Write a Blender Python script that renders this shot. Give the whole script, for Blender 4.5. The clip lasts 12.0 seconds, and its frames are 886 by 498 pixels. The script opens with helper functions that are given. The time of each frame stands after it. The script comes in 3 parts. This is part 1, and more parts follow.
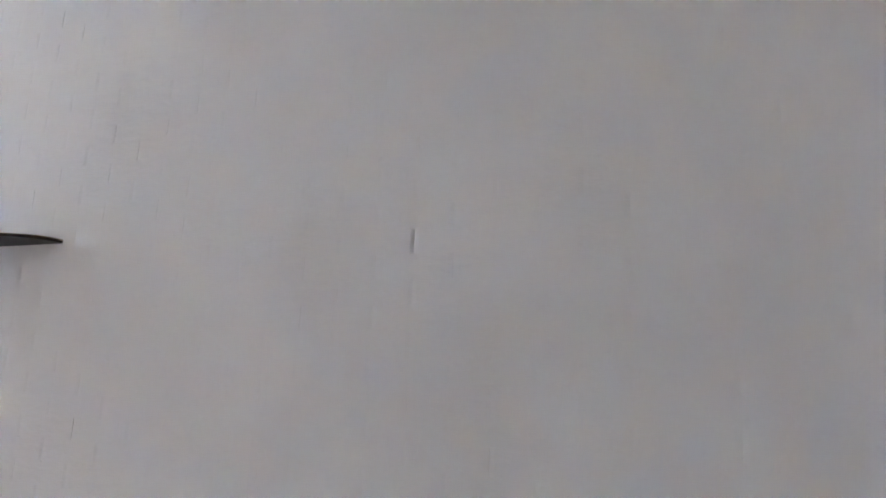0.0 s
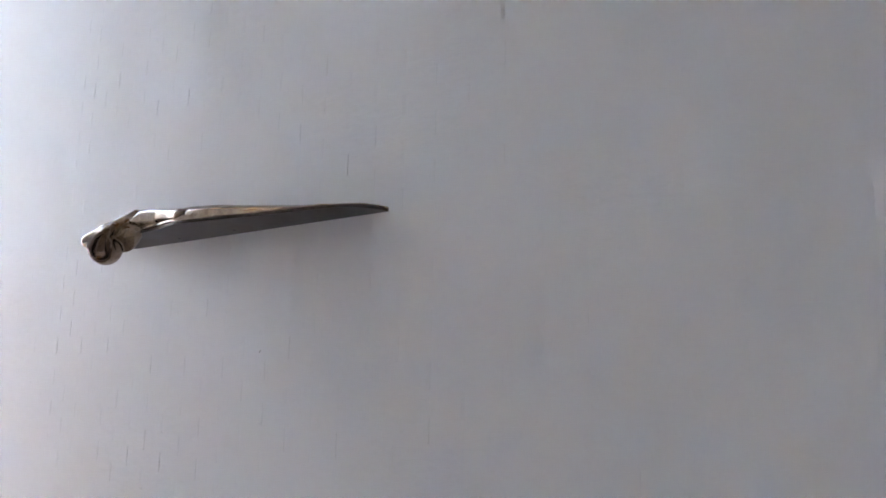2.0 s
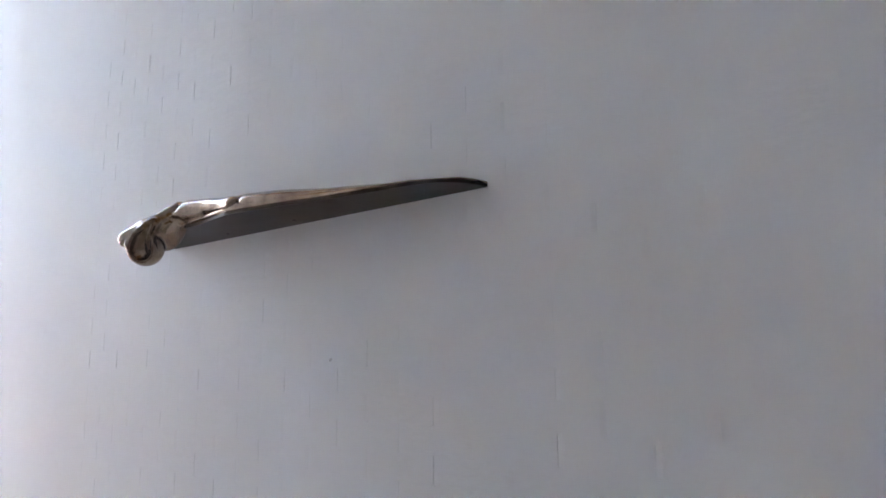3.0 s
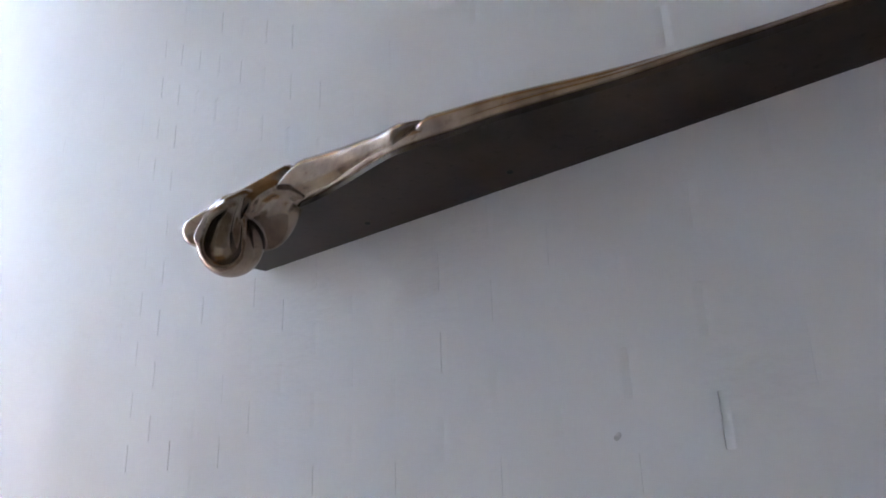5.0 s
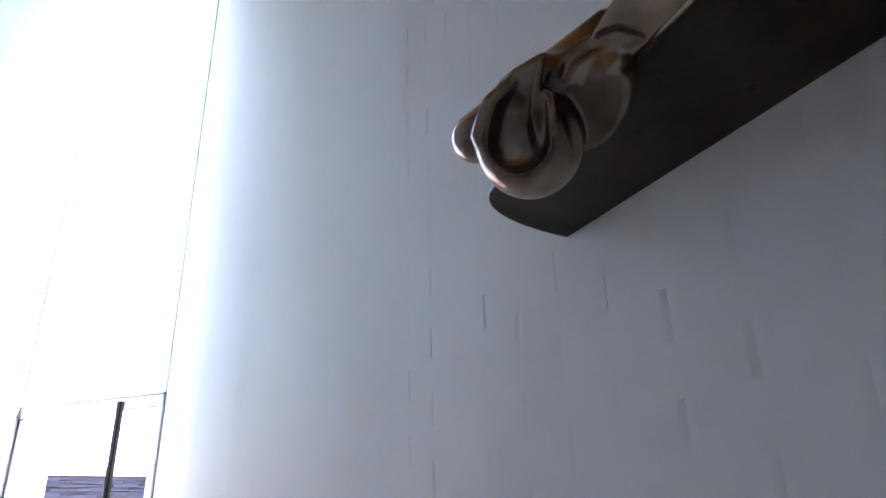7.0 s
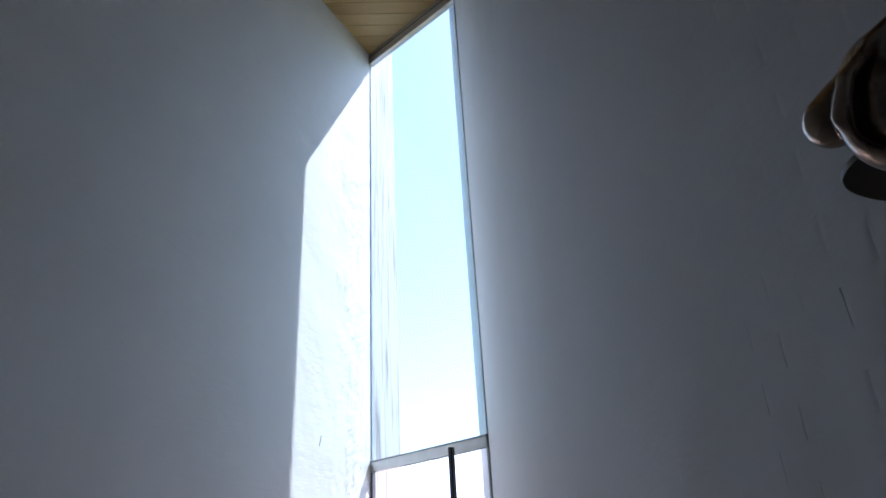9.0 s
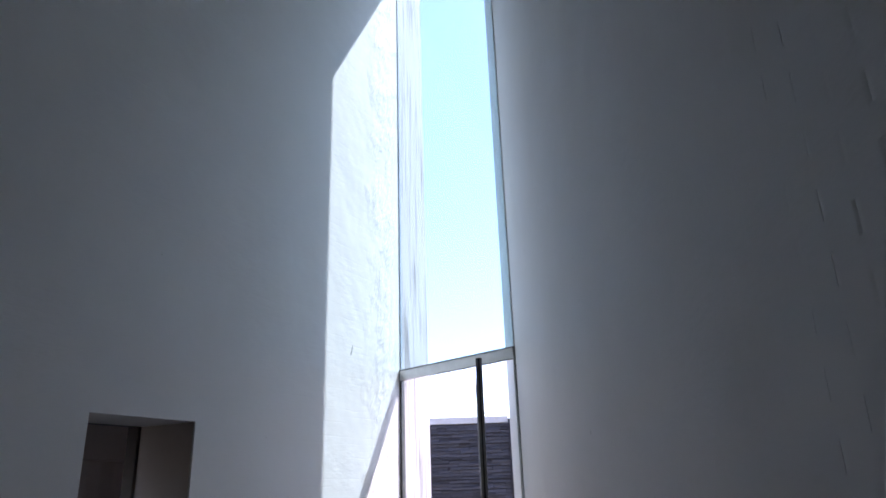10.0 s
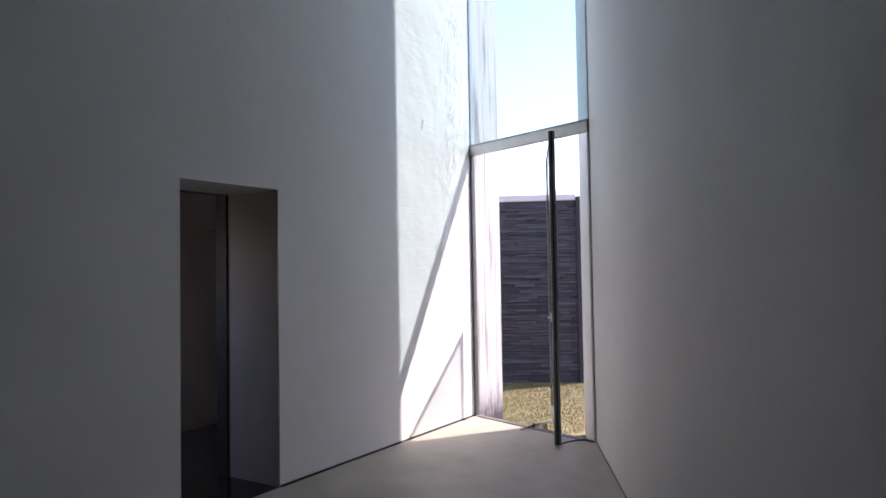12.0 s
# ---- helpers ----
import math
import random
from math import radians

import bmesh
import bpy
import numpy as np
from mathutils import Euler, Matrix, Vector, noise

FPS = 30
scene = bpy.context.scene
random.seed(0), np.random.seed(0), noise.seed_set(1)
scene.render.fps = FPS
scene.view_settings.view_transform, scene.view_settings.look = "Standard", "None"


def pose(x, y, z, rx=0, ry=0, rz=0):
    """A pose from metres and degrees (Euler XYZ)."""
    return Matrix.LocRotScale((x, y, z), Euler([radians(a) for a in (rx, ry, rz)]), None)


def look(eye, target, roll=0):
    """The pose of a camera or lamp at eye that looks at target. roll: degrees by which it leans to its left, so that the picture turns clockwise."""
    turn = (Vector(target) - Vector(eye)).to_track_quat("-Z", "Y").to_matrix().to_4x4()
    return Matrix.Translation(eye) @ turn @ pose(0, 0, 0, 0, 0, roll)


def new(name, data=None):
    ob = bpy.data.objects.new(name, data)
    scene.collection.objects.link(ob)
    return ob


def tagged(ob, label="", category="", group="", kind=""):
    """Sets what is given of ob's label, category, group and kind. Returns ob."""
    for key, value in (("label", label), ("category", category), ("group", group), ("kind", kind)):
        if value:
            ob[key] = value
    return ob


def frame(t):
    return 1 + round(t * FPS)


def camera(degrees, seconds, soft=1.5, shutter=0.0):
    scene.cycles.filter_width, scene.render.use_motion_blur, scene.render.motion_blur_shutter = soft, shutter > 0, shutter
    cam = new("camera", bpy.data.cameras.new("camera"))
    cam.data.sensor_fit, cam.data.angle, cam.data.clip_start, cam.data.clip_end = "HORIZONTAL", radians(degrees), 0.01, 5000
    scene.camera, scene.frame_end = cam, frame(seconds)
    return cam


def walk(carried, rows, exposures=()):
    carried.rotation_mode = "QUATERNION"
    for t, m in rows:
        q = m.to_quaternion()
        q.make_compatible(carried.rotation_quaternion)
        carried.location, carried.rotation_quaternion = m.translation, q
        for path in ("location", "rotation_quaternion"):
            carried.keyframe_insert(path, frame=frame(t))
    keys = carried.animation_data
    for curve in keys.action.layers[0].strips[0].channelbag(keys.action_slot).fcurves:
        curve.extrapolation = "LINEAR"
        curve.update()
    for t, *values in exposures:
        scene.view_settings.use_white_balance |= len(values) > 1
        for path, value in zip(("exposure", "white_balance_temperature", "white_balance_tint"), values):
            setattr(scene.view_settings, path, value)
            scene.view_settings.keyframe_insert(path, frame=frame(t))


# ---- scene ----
cam = camera(65.7, 12.0, soft=1.7)
WALK = [
    (0, pose(-1.431, -8.357, 1.598, 101.71, -2.35, -69.22)),
    (0.5, pose(-1.371, -8.201, 1.602, 101.06, -2.41, -62.84)),
    (1, pose(-1.311, -8.046, 1.625, 99.59, -2.76, -57.59)),
    (1.5, pose(-1.251, -7.890, 1.672, 97.38, -2.34, -51.32)),
    (2, pose(-1.243, -7.732, 1.621, 98.92, -1.12, -52.79)),
    (2.5, pose(-1.206, -7.580, 1.619, 98.91, -0.08, -52.29)),
    (4.3, pose(-0.909, -6.799, 1.618, 104.18, 1.68, -49.80)),
    (4.5, pose(-0.870, -6.707, 1.618, 105.43, 1.77, -49.68)),
    (5, pose(-0.750, -6.539, 1.606, 107.18, 2.00, -48.34)),
    (5.5, pose(-0.656, -6.395, 1.626, 108.87, 1.43, -46.08)),
    (6, pose(-0.610, -6.259, 1.619, 110.81, 1.31, -42.86)),
    (6.5, pose(-0.565, -6.149, 1.604, 111.97, 2.44, -38.71)),
    (7, pose(-0.541, -6.101, 1.597, 113.28, 1.45, -26.68)),
    (7.3, pose(-0.537, -6.078, 1.605, 113.88, 0.67, -19.72)),
    (7.5, pose(-0.554, -6.086, 1.600, 114.53, 0.72, -16.08)),
    (7.7, pose(-0.571, -6.097, 1.599, 115.07, 1.46, -12.94)),
    (9.3, pose(-0.630, -6.091, 1.604, 116.52, 2.26, -0.17)),
    (9.5, pose(-0.639, -6.088, 1.591, 115.68, 1.91, 0.37)),
    (10, pose(-0.681, -6.117, 1.602, 109.42, 1.75, 0.04)),
    (10.5, pose(-0.707, -6.088, 1.584, 104.78, 1.61, 1.53)),
    (11, pose(-0.706, -6.092, 1.557, 101.16, 1.36, 2.87)),
    (11.5, pose(-0.733, -6.064, 1.527, 95.98, 1.26, 4.04)),
    (12, pose(-0.760, -6.053, 1.496, 91.89, 0.97, 5.16)),
]
EXPOSURES = [(0, 6.22, 7150, 34), (1.0, 6.1, 7000, 34), (2.5, 5.9, 6750, 33), (4.3, 5.84, 6600, 32), (6.5, 5.5, 6350, 31), (7.0, 4.9, 6200, 30), (7.3, 4.1, 6050, 29), (7.5, 3.55, 5950, 29), (7.7, 3.2, 6000, 28), (9.3, 2.8, 6150, 28), (11.0, 2.52, 6450, 28), (12.0, 2.65, 6750, 29)]
walk(cam, WALK, EXPOSURES)

# ---- light ----
SUN_DIR = Vector((0.876 * math.cos(radians(60.4)), 0.482 * math.cos(radians(60.4)), math.sin(radians(60.4))))  # towards the sun
world = bpy.data.worlds.new("world")
scene.world = world
world.use_nodes = True
wn = world.node_tree.nodes
sky = wn.new("ShaderNodeTexSky")
sky.sky_type, sky.sun_disc = "NISHITA", False
sky.sun_elevation, sky.sun_rotation = radians(60.4), math.atan2(0.876, 0.482)
wn["Background"].inputs[1].default_value = 0.09
world.node_tree.links.new(sky.outputs[0], wn["Background"].inputs[0])
sun = new("sun", bpy.data.lights.new("sun", "SUN"))
sun.data.energy, sun.data.angle, sun.data.color = 2.0, radians(0.53), (1.0, 0.95, 0.88)
sun.matrix_world = look(SUN_DIR * 30, (0, 0, 0))

# ---- mesh helpers ----
def link(name, bm, mat, parent=None, label="", smooth=False):
    me = bpy.data.meshes.new(name)
    bmesh.ops.recalc_face_normals(bm, faces=bm.faces[:])
    bm.to_mesh(me)
    bm.free()
    if smooth:
        for p in me.polygons:
            p.use_smooth = True
    me.materials.append(mat)
    ob = new(name, me)
    if parent:
        ob.parent = parent
    if label:
        tagged(ob, label)
    return ob


def part(name, bm, mat, parent, label="", smooth=False):
    return link(name, bm, mat, parent, label, smooth)


def add_box(bm, a, b, m=None, bevel=0.0):
    """A box between two corners, moved by m."""
    a, b = Vector(a), Vector(b)
    g = bmesh.ops.create_cube(bm, size=1.0)
    s = b - a
    bmesh.ops.transform(bm, matrix=Matrix.Translation((a + b) / 2) @ Matrix.Diagonal((abs(s.x), abs(s.y), abs(s.z), 1)), verts=g["verts"])
    if bevel:
        es = list({e for v in g["verts"] for e in v.link_edges})
        r = bmesh.ops.bevel(bm, geom=es, offset=bevel, segments=2, affect="EDGES", profile=0.5)
        vs = list({v for f in r["faces"] for v in f.verts} | {v for v in g["verts"] if v.is_valid})
    else:
        vs = g["verts"]
    if m is not None:
        bmesh.ops.transform(bm, matrix=m, verts=[v for v in vs if v.is_valid])
    return bm


def box(a, b, m=None, bevel=0.0):
    return add_box(bmesh.new(), a, b, m, bevel)


def prism(points, z0, z1):
    """An upright solid on a plan outline."""
    bm = bmesh.new()
    lo = [bm.verts.new((x, y, z0)) for x, y in points]
    hi = [bm.verts.new((x, y, z1)) for x, y in points]
    bm.faces.new(lo)
    bm.faces.new(hi)
    n = len(points)
    for i in range(n):
        bm.faces.new((lo[i], lo[(i + 1) % n], hi[(i + 1) % n], hi[i]))
    return bm


def panel_with_hole(length, height, thick, hole):
    """A wall in its own axes (x along, y through, z up) with one rectangular opening (x0, x1, z0, z1) through it."""
    x0, x1, z0, z1 = hole
    bm = bmesh.new()
    for a, b in (((0, 0, 0), (x0, thick, height)), ((x1, 0, 0), (length, thick, height)), ((x0, 0, z1), (x1, thick, height))):
        add_box(bm, a, b)
    bmesh.ops.remove_doubles(bm, verts=bm.verts, dist=1e-5)
    return bm


def tube(points, radii, sides=10):
    """A round rod along points."""
    bm = bmesh.new()
    rings = []
    for i, p in enumerate(points):
        p = Vector(p)
        a = Vector(points[max(i - 1, 0)])
        b = Vector(points[min(i + 1, len(points) - 1)])
        t = (b - a).normalized()
        q = t.to_track_quat("Z", "Y")
        rings.append([bm.verts.new(p + q @ Vector((math.cos(k * math.tau / sides) * radii[i], math.sin(k * math.tau / sides) * radii[i], 0))) for k in range(sides)])
    for r0, r1 in zip(rings, rings[1:]):
        for k in range(sides):
            bm.faces.new((r0[k], r0[(k + 1) % sides], r1[(k + 1) % sides], r1[k]))
    bm.faces.new(rings[0][::-1])
    bm.faces.new(rings[-1])
    return bm


# ---- materials ----
class Nodes:
    """A short way to write node trees."""

    def __init__(self, name, rough=0.5, metal=0.0, color=(0.5, 0.5, 0.5)):
        self.mat = bpy.data.materials.new(name)
        self.mat.use_nodes = True
        self.t = self.mat.node_tree
        self.bsdf = self.t.nodes["Principled BSDF"]
        self.put("Roughness", rough)
        self.put("Metallic", metal)
        self.put("Base Color", (*color, 1))

    def put(self, key, v, node=None):
        s = (node or self.bsdf).inputs[key]
        if hasattr(v, "is_output"):
            self.t.links.new(v, s)
        else:
            s.default_value = v

    def coord(self, out="Object"):
        return self.t.nodes.new("ShaderNodeTexCoord").outputs[out]

    def noise(self, scale, detail=4.0, rough=0.55, vec=None, stretch=None):
        n = self.t.nodes.new("ShaderNodeTexNoise")
        n.inputs["Scale"].default_value, n.inputs["Detail"].default_value, n.inputs["Roughness"].default_value = scale, detail, rough
        v = vec or self.coord()
        if stretch:
            mp = self.t.nodes.new("ShaderNodeMapping")
            mp.inputs["Scale"].default_value = stretch
            self.t.links.new(v, mp.inputs["Vector"])
            v = mp.outputs[0]
        self.t.links.new(v, n.inputs["Vector"])
        return n.outputs["Fac"]

    def math(self, op, a, b=0.0, c=0.0, clamp=False):
        n = self.t.nodes.new("ShaderNodeMath")
        n.operation, n.use_clamp = op, clamp
        for s, v in zip(n.inputs, (a, b, c)):
            if hasattr(v, "is_output"):
                self.t.links.new(v, s)
            else:
                s.default_value = v
        return n.outputs[0]

    def ramp(self, fac, stops):
        n = self.t.nodes.new("ShaderNodeValToRGB")
        while len(n.color_ramp.elements) < len(stops):
            n.color_ramp.elements.new(0.5)
        for e, (p, c) in zip(n.color_ramp.elements, stops):
            e.position, e.color = p, (*c, 1) if len(c) == 3 else c
        self.t.links.new(fac, n.inputs[0])
        return n.outputs[0]

    def mix(self, fac, a, b, blend="MIX"):
        n = self.t.nodes.new("ShaderNodeMix")
        n.data_type, n.blend_type = "RGBA", blend
        for key, v in ((0, fac), (6, a), (7, b)):
            if hasattr(v, "is_output"):
                self.t.links.new(v, n.inputs[key])
            else:
                n.inputs[key].default_value = v if key == 0 else (*v, 1)
        return n.outputs[2]

    def bump(self, height, strength=0.3, dist=0.01):
        n = self.t.nodes.new("ShaderNodeBump")
        n.inputs["Strength"].default_value, n.inputs["Distance"].default_value = strength, dist
        self.t.links.new(height, n.inputs["Height"])
        self.put("Normal", n.outputs[0])

    def xyz(self, v):
        n = self.t.nodes.new("ShaderNodeSeparateXYZ")
        self.t.links.new(v, n.inputs[0])
        return n.outputs

    def white(self, a, b):
        c = self.t.nodes.new("ShaderNodeCombineXYZ")
        self.t.links.new(a, c.inputs[0])
        self.t.links.new(b, c.inputs[1])
        n = self.t.nodes.new("ShaderNodeTexWhiteNoise")
        n.noise_dimensions = "2D"
        self.t.links.new(c.outputs[0], n.inputs["Vector"])
        return n.outputs["Value"]


def brush_relief(n, co):
    """Uneven coats: broad swells, patches of trowel marks and fine grit."""
    lumps = n.math("MULTIPLY", n.noise(2.2, 2.0, 0.45, co), 6.5)
    grit = n.math("MULTIPLY", n.noise(160.0, 3.0, 0.6, co), 0.05)
    trowel = n.math("MULTIPLY", n.math("MULTIPLY", n.noise(16.0, 4.0, 0.6, co, (0.6, 0.6, 1.4)), n.ramp(n.noise(1.7, 2.0, 0.5, co), [(0.42, (0.15, 0.15, 0.15)), (0.62, (1, 1, 1))])), 1.1)
    return n.math("ADD", n.math("ADD", lumps, trowel), grit)


def paint_colour(n, co):
    stain = n.ramp(n.noise(0.9, 5.0, 0.6, co), [(0.3, (0.85, 0.845, 0.835)), (0.7, (0.90, 0.895, 0.89))])
    spots = n.ramp(n.noise(14.0, 2.0, 0.4, co), [(0.175, (0.66, 0.64, 0.61)), (0.215, (1, 1, 1))])
    n.put("Base Color", n.mix(1.0, stain, spots, "MULTIPLY"))


def painted_brick():
    """White paint, thick over fair brickwork, running on from brick to brick."""
    n = Nodes("white_painted_brick", rough=0.6)
    co = n.t.nodes.new("ShaderNodeNewGeometry").outputs["Position"]
    n.bump(brush_relief(n, co), 0.55, 0.004)
    paint_colour(n, co)
    return n.mat


def painted_plaster():
    """White paint over a bagged brick wall: faint courses, and slanting trowel strokes beside the window."""
    n = Nodes("white_painted_plaster", rough=0.62)
    co = n.coord()
    x, y, z = n.xyz(co)
    row = n.math("DIVIDE", n.math("ADD", z, n.math("MULTIPLY", n.noise(5.0, 3.0, 0.5, co), 0.03)), 0.060)
    v = n.math("ABSOLUTE", n.math("SUBTRACT", n.math("FRACT", row), 0.5))
    bed = n.math("MULTIPLY", n.math("DIVIDE", n.math("SUBTRACT", v, 0.36), 0.14, clamp=True), n.ramp(n.noise(5.0, 3.0, 0.5, co, (0.5, 1.0, 2.0)), [(0.45, (0, 0, 0)), (0.66, (0.20, 0.20, 0.20))]))
    turn = n.t.nodes.new("ShaderNodeMapping")
    turn.inputs["Rotation"].default_value = (0, radians(-32), 0)
    n.t.links.new(co, turn.inputs["Vector"])
    strokes = n.noise(26.0, 4.0, 0.6, turn.outputs[0], (1.0, 1.0, 0.22))
    drift = n.math("ADD", x, n.math("MULTIPLY", n.math("SUBTRACT", n.noise(1.3, 3.0, 0.6, co), 0.5), 0.9))
    band = n.math("MULTIPLY", n.math("DIVIDE", n.math("SUBTRACT", drift, LEN_L - 0.66), 0.22, clamp=True), n.ramp(z, [(0.0, (0, 0, 0)), (1.0, (1, 1, 1))]))
    patchy = n.math("MULTIPLY", band, n.ramp(n.noise(3.5, 4.0, 0.6, turn.outputs[0], (1.0, 1.0, 0.5)), [(0.42, (0.1, 0.1, 0.1)), (0.60, (1, 1, 1))]))
    h = n.math("ADD", brush_relief(n, co), n.math("SUBTRACT", n.math("MULTIPLY", n.math("MULTIPLY", strokes, patchy), 7.5), bed))
    n.bump(h, 0.6, 0.004)
    paint_colour(n, co)
    return n.mat


def weathered_white():
    n = Nodes("weathered_white_render", rough=0.75)
    co = n.coord()
    x, y, z = n.xyz(co)
    streak = n.noise(7.0, 5.0, 0.6, co, (3.0, 3.0, 0.12))
    low = n.math("SUBTRACT", 1.0, n.math("DIVIDE", n.math("ADD", z, 0.15), 0.55), clamp=True)
    dirt = n.math("MULTIPLY", n.math("POWER", low, 2.0), n.noise(9.0, 4.0, 0.6, co))
    fac = n.math("ADD", n.ramp(streak, [(0.50, (0, 0, 0)), (0.68, (0.8, 0.8, 0.8))]), n.math("MULTIPLY", dirt, 2.6), clamp=True)
    n.put("Base Color", n.mix(fac, (0.60, 0.585, 0.605), (0.07, 0.062, 0.066)))
    n.bump(n.noise(60.0, 4.0), 0.3, 0.003)
    return n.mat


def concrete_floor():
    n = Nodes("sanded_concrete_floor", rough=0.55)
    c = n.ramp(n.noise(2.2, 6.0, 0.6), [(0.3, (0.38, 0.335, 0.265)), (0.7, (0.50, 0.45, 0.365))])
    sp = n.ramp(n.noise(90.0, 3.0, 0.7), [(0.3, (0.8, 0.8, 0.8)), (0.7, (1, 1, 1))])
    n.put("Base Color", n.mix(1.0, c, sp, "MULTIPLY"))
    n.put("Roughness", n.math("ADD", 0.42, n.math("MULTIPLY", n.noise(5.0), 0.3)))
    n.bump(n.noise(40.0, 5.0), 0.2, 0.003)
    return n.mat


def bronze(name, tint_lo, tint_hi, rough_lo, rough_hi):
    n = Nodes(name, metal=1.0)
    co = n.coord()
    big = n.noise(9.0, 4.0, 0.6, co)
    fine = n.noise(70.0, 4.0, 0.6, co)
    c = n.ramp(big, [(0.35, tint_lo), (0.65, tint_hi)])
    pits = n.ramp(fine, [(0.25, (0.55, 0.46, 0.38)), (0.40, (1, 1, 1))])
    n.put("Base Color", n.mix(1.0, c, pits, "MULTIPLY"))
    n.put("Roughness", n.math("ADD", rough_lo, n.math("MULTIPLY", big, rough_hi - rough_lo)))
    n.bump(n.math("ADD", big, n.math("MULTIPLY", fine, 0.15)), 0.15, 0.004)
    return n.mat


def plain(name, color, rough=0.5, metal=0.0, spread=0.12, scale=20.0, bump=0.15):
    n = Nodes(name, rough, metal)
    lo = tuple(c * (1 - spread) for c in color)
    hi = tuple(min(1, c * (1 + spread)) for c in color)
    n.put("Base Color", n.ramp(n.noise(scale, 5.0), [(0.3, lo), (0.7, hi)]))
    n.bump(n.noise(scale * 6, 3.0), bump, 0.002)
    return n.mat


def clear_glass(name, tint):
    """A thin pane: sees through, with a gloss that grows at a flat angle."""
    n = Nodes(name, rough=0.0)
    t = n.t
    tr = t.nodes.new("ShaderNodeBsdfTransparent")
    tr.inputs[0].default_value = (*tint, 1)
    gl = t.nodes.new("ShaderNodeBsdfGlossy")
    gl.inputs["Roughness"].default_value = 0.01
    lw = t.nodes.new("ShaderNodeLayerWeight")
    lw.inputs[0].default_value = 0.5
    fac = n.math("ADD", 0.03, n.math("MULTIPLY", n.math("POWER", lw.outputs["Facing"], 5.0), 0.7))
    mx = t.nodes.new("ShaderNodeMixShader")
    t.links.new(fac, mx.inputs[0])
    t.links.new(tr.outputs[0], mx.inputs[1])
    t.links.new(gl.outputs[0], mx.inputs[2])
    t.links.new(mx.outputs[0], t.nodes["Material Output"].inputs[0])
    return n.mat


def ceiling_wood():
    n = Nodes("pine_boards", rough=0.5)
    g = n.noise(6.0, 5.0, 0.6, None, (1.0, 14.0, 14.0))
    isl = n.t.nodes.new("ShaderNodeNewGeometry").outputs["Random Per Island"]
    base = n.ramp(n.math("ADD", n.math("MULTIPLY", g, 0.6), n.math("MULTIPLY", isl, 0.4)), [(0.2, (0.42, 0.25, 0.10)), (0.8, (0.62, 0.42, 0.20))])
    n.put("Base Color", base)
    n.bump(g, 0.2, 0.002)
    return n.mat


def slate_brick():
    n = Nodes("dark_slate_brick", rough=0.8)
    rnd = n.t.nodes.new("ShaderNodeObjectInfo").outputs["Random"]
    g = n.noise(25.0, 5.0, 0.65)
    n.put("Base Color", n.ramp(n.math("ADD", n.math("MULTIPLY", g, 0.5), n.math("MULTIPLY", rnd, 0.5)), [(0.2, (0.021, 0.022, 0.030)), (0.8, (0.064, 0.065, 0.084))]))
    n.bump(g, 0.6, 0.01)
    return n.mat


LEN_L = 15.4        # length of the left wall
PAINT = painted_brick()
PLASTER = painted_plaster()
RENDERED = weathered_white()
FLOOR = concrete_floor()
BRONZE = bronze("polished_bronze", (0.20, 0.14, 0.108), (0.55, 0.435, 0.34), 0.18, 0.30)
# same bronze for the underside, its unlit look put into a darker colour
BRONZE_SHADED = bronze("shaded_bronze", (0.044, 0.033, 0.027), (0.085, 0.064, 0.050), 0.34, 0.55)
ALU = plain("brushed_aluminium", (0.62, 0.62, 0.63), 0.35, 0.7, 0.08, 8.0)
PALE = plain("pale_grey_painted_metal", (0.60, 0.61, 0.62), 0.4, 0.0, 0.06, 8.0)
STEEL = plain("dark_anodised_metal", (0.23, 0.23, 0.235), 0.4, 0.6, 0.15, 10.0)
GLASS = clear_glass("blue_tinted_glass", (0.75, 0.855, 0.865))
TINTED = clear_glass("tinted_glass", (0.80, 0.83, 0.83))
PINE = ceiling_wood()
DARK = plain("black_shadow_joint", (0.02, 0.02, 0.02), 0.8)
SLATE = slate_brick()
MORTAR = plain("dark_mortar", (0.030, 0.029, 0.036), 0.9)
COPING = plain("pale_concrete_coping", (0.55, 0.55, 0.58), 0.8, 0, 0.12, 6.0)
LAWN = plain("dry_soil_and_turf", (0.14, 0.12, 0.055), 0.95, 0, 0.35, 9.0, 0.5)
GRASS = Nodes("dry_grass", 0.85)
GRASS.put("Base Color", GRASS.ramp(GRASS.math("ADD", GRASS.math("MULTIPLY", GRASS.noise(5.0, 4.0), 0.75), GRASS.math("MULTIPLY", GRASS.t.nodes.new("ShaderNodeNewGeometry").outputs["Random Per Island"], 0.25)), [(0.3, (0.125, 0.080, 0.042)), (0.5, (0.17, 0.145, 0.068)), (0.62, (0.085, 0.115, 0.038))]))
GRASS = GRASS.mat
WALNUT = plain("dark_wood_door", (0.06, 0.045, 0.038), 0.45, 0, 0.25, 14.0)
CHIP = plain("grey_undercoat", (0.66, 0.64, 0.62), 0.8, 0, 0.25, 120.0)
GREIGE = plain("brownish_grey_reveal", (0.50, 0.435, 0.405), 0.6, 0, 0.05, 3.0)
INNER = plain("dim_brown_inner_wall", (0.44, 0.355, 0.29), 0.7, 0, 0.05, 3.0)
DARKFLOOR = plain("dark_polished_floor", (0.06, 0.055, 0.05), 0.25, 0, 0.2, 5.0)

# ---- the shell of the room ----
TOP = 8.16          # ceiling
CORNER_L = Vector((-1.093, 1.116))
ALONG = Vector((-0.4646, -0.8855))      # the left wall, away from the window
BACK = -12.4
GROUND = -0.14

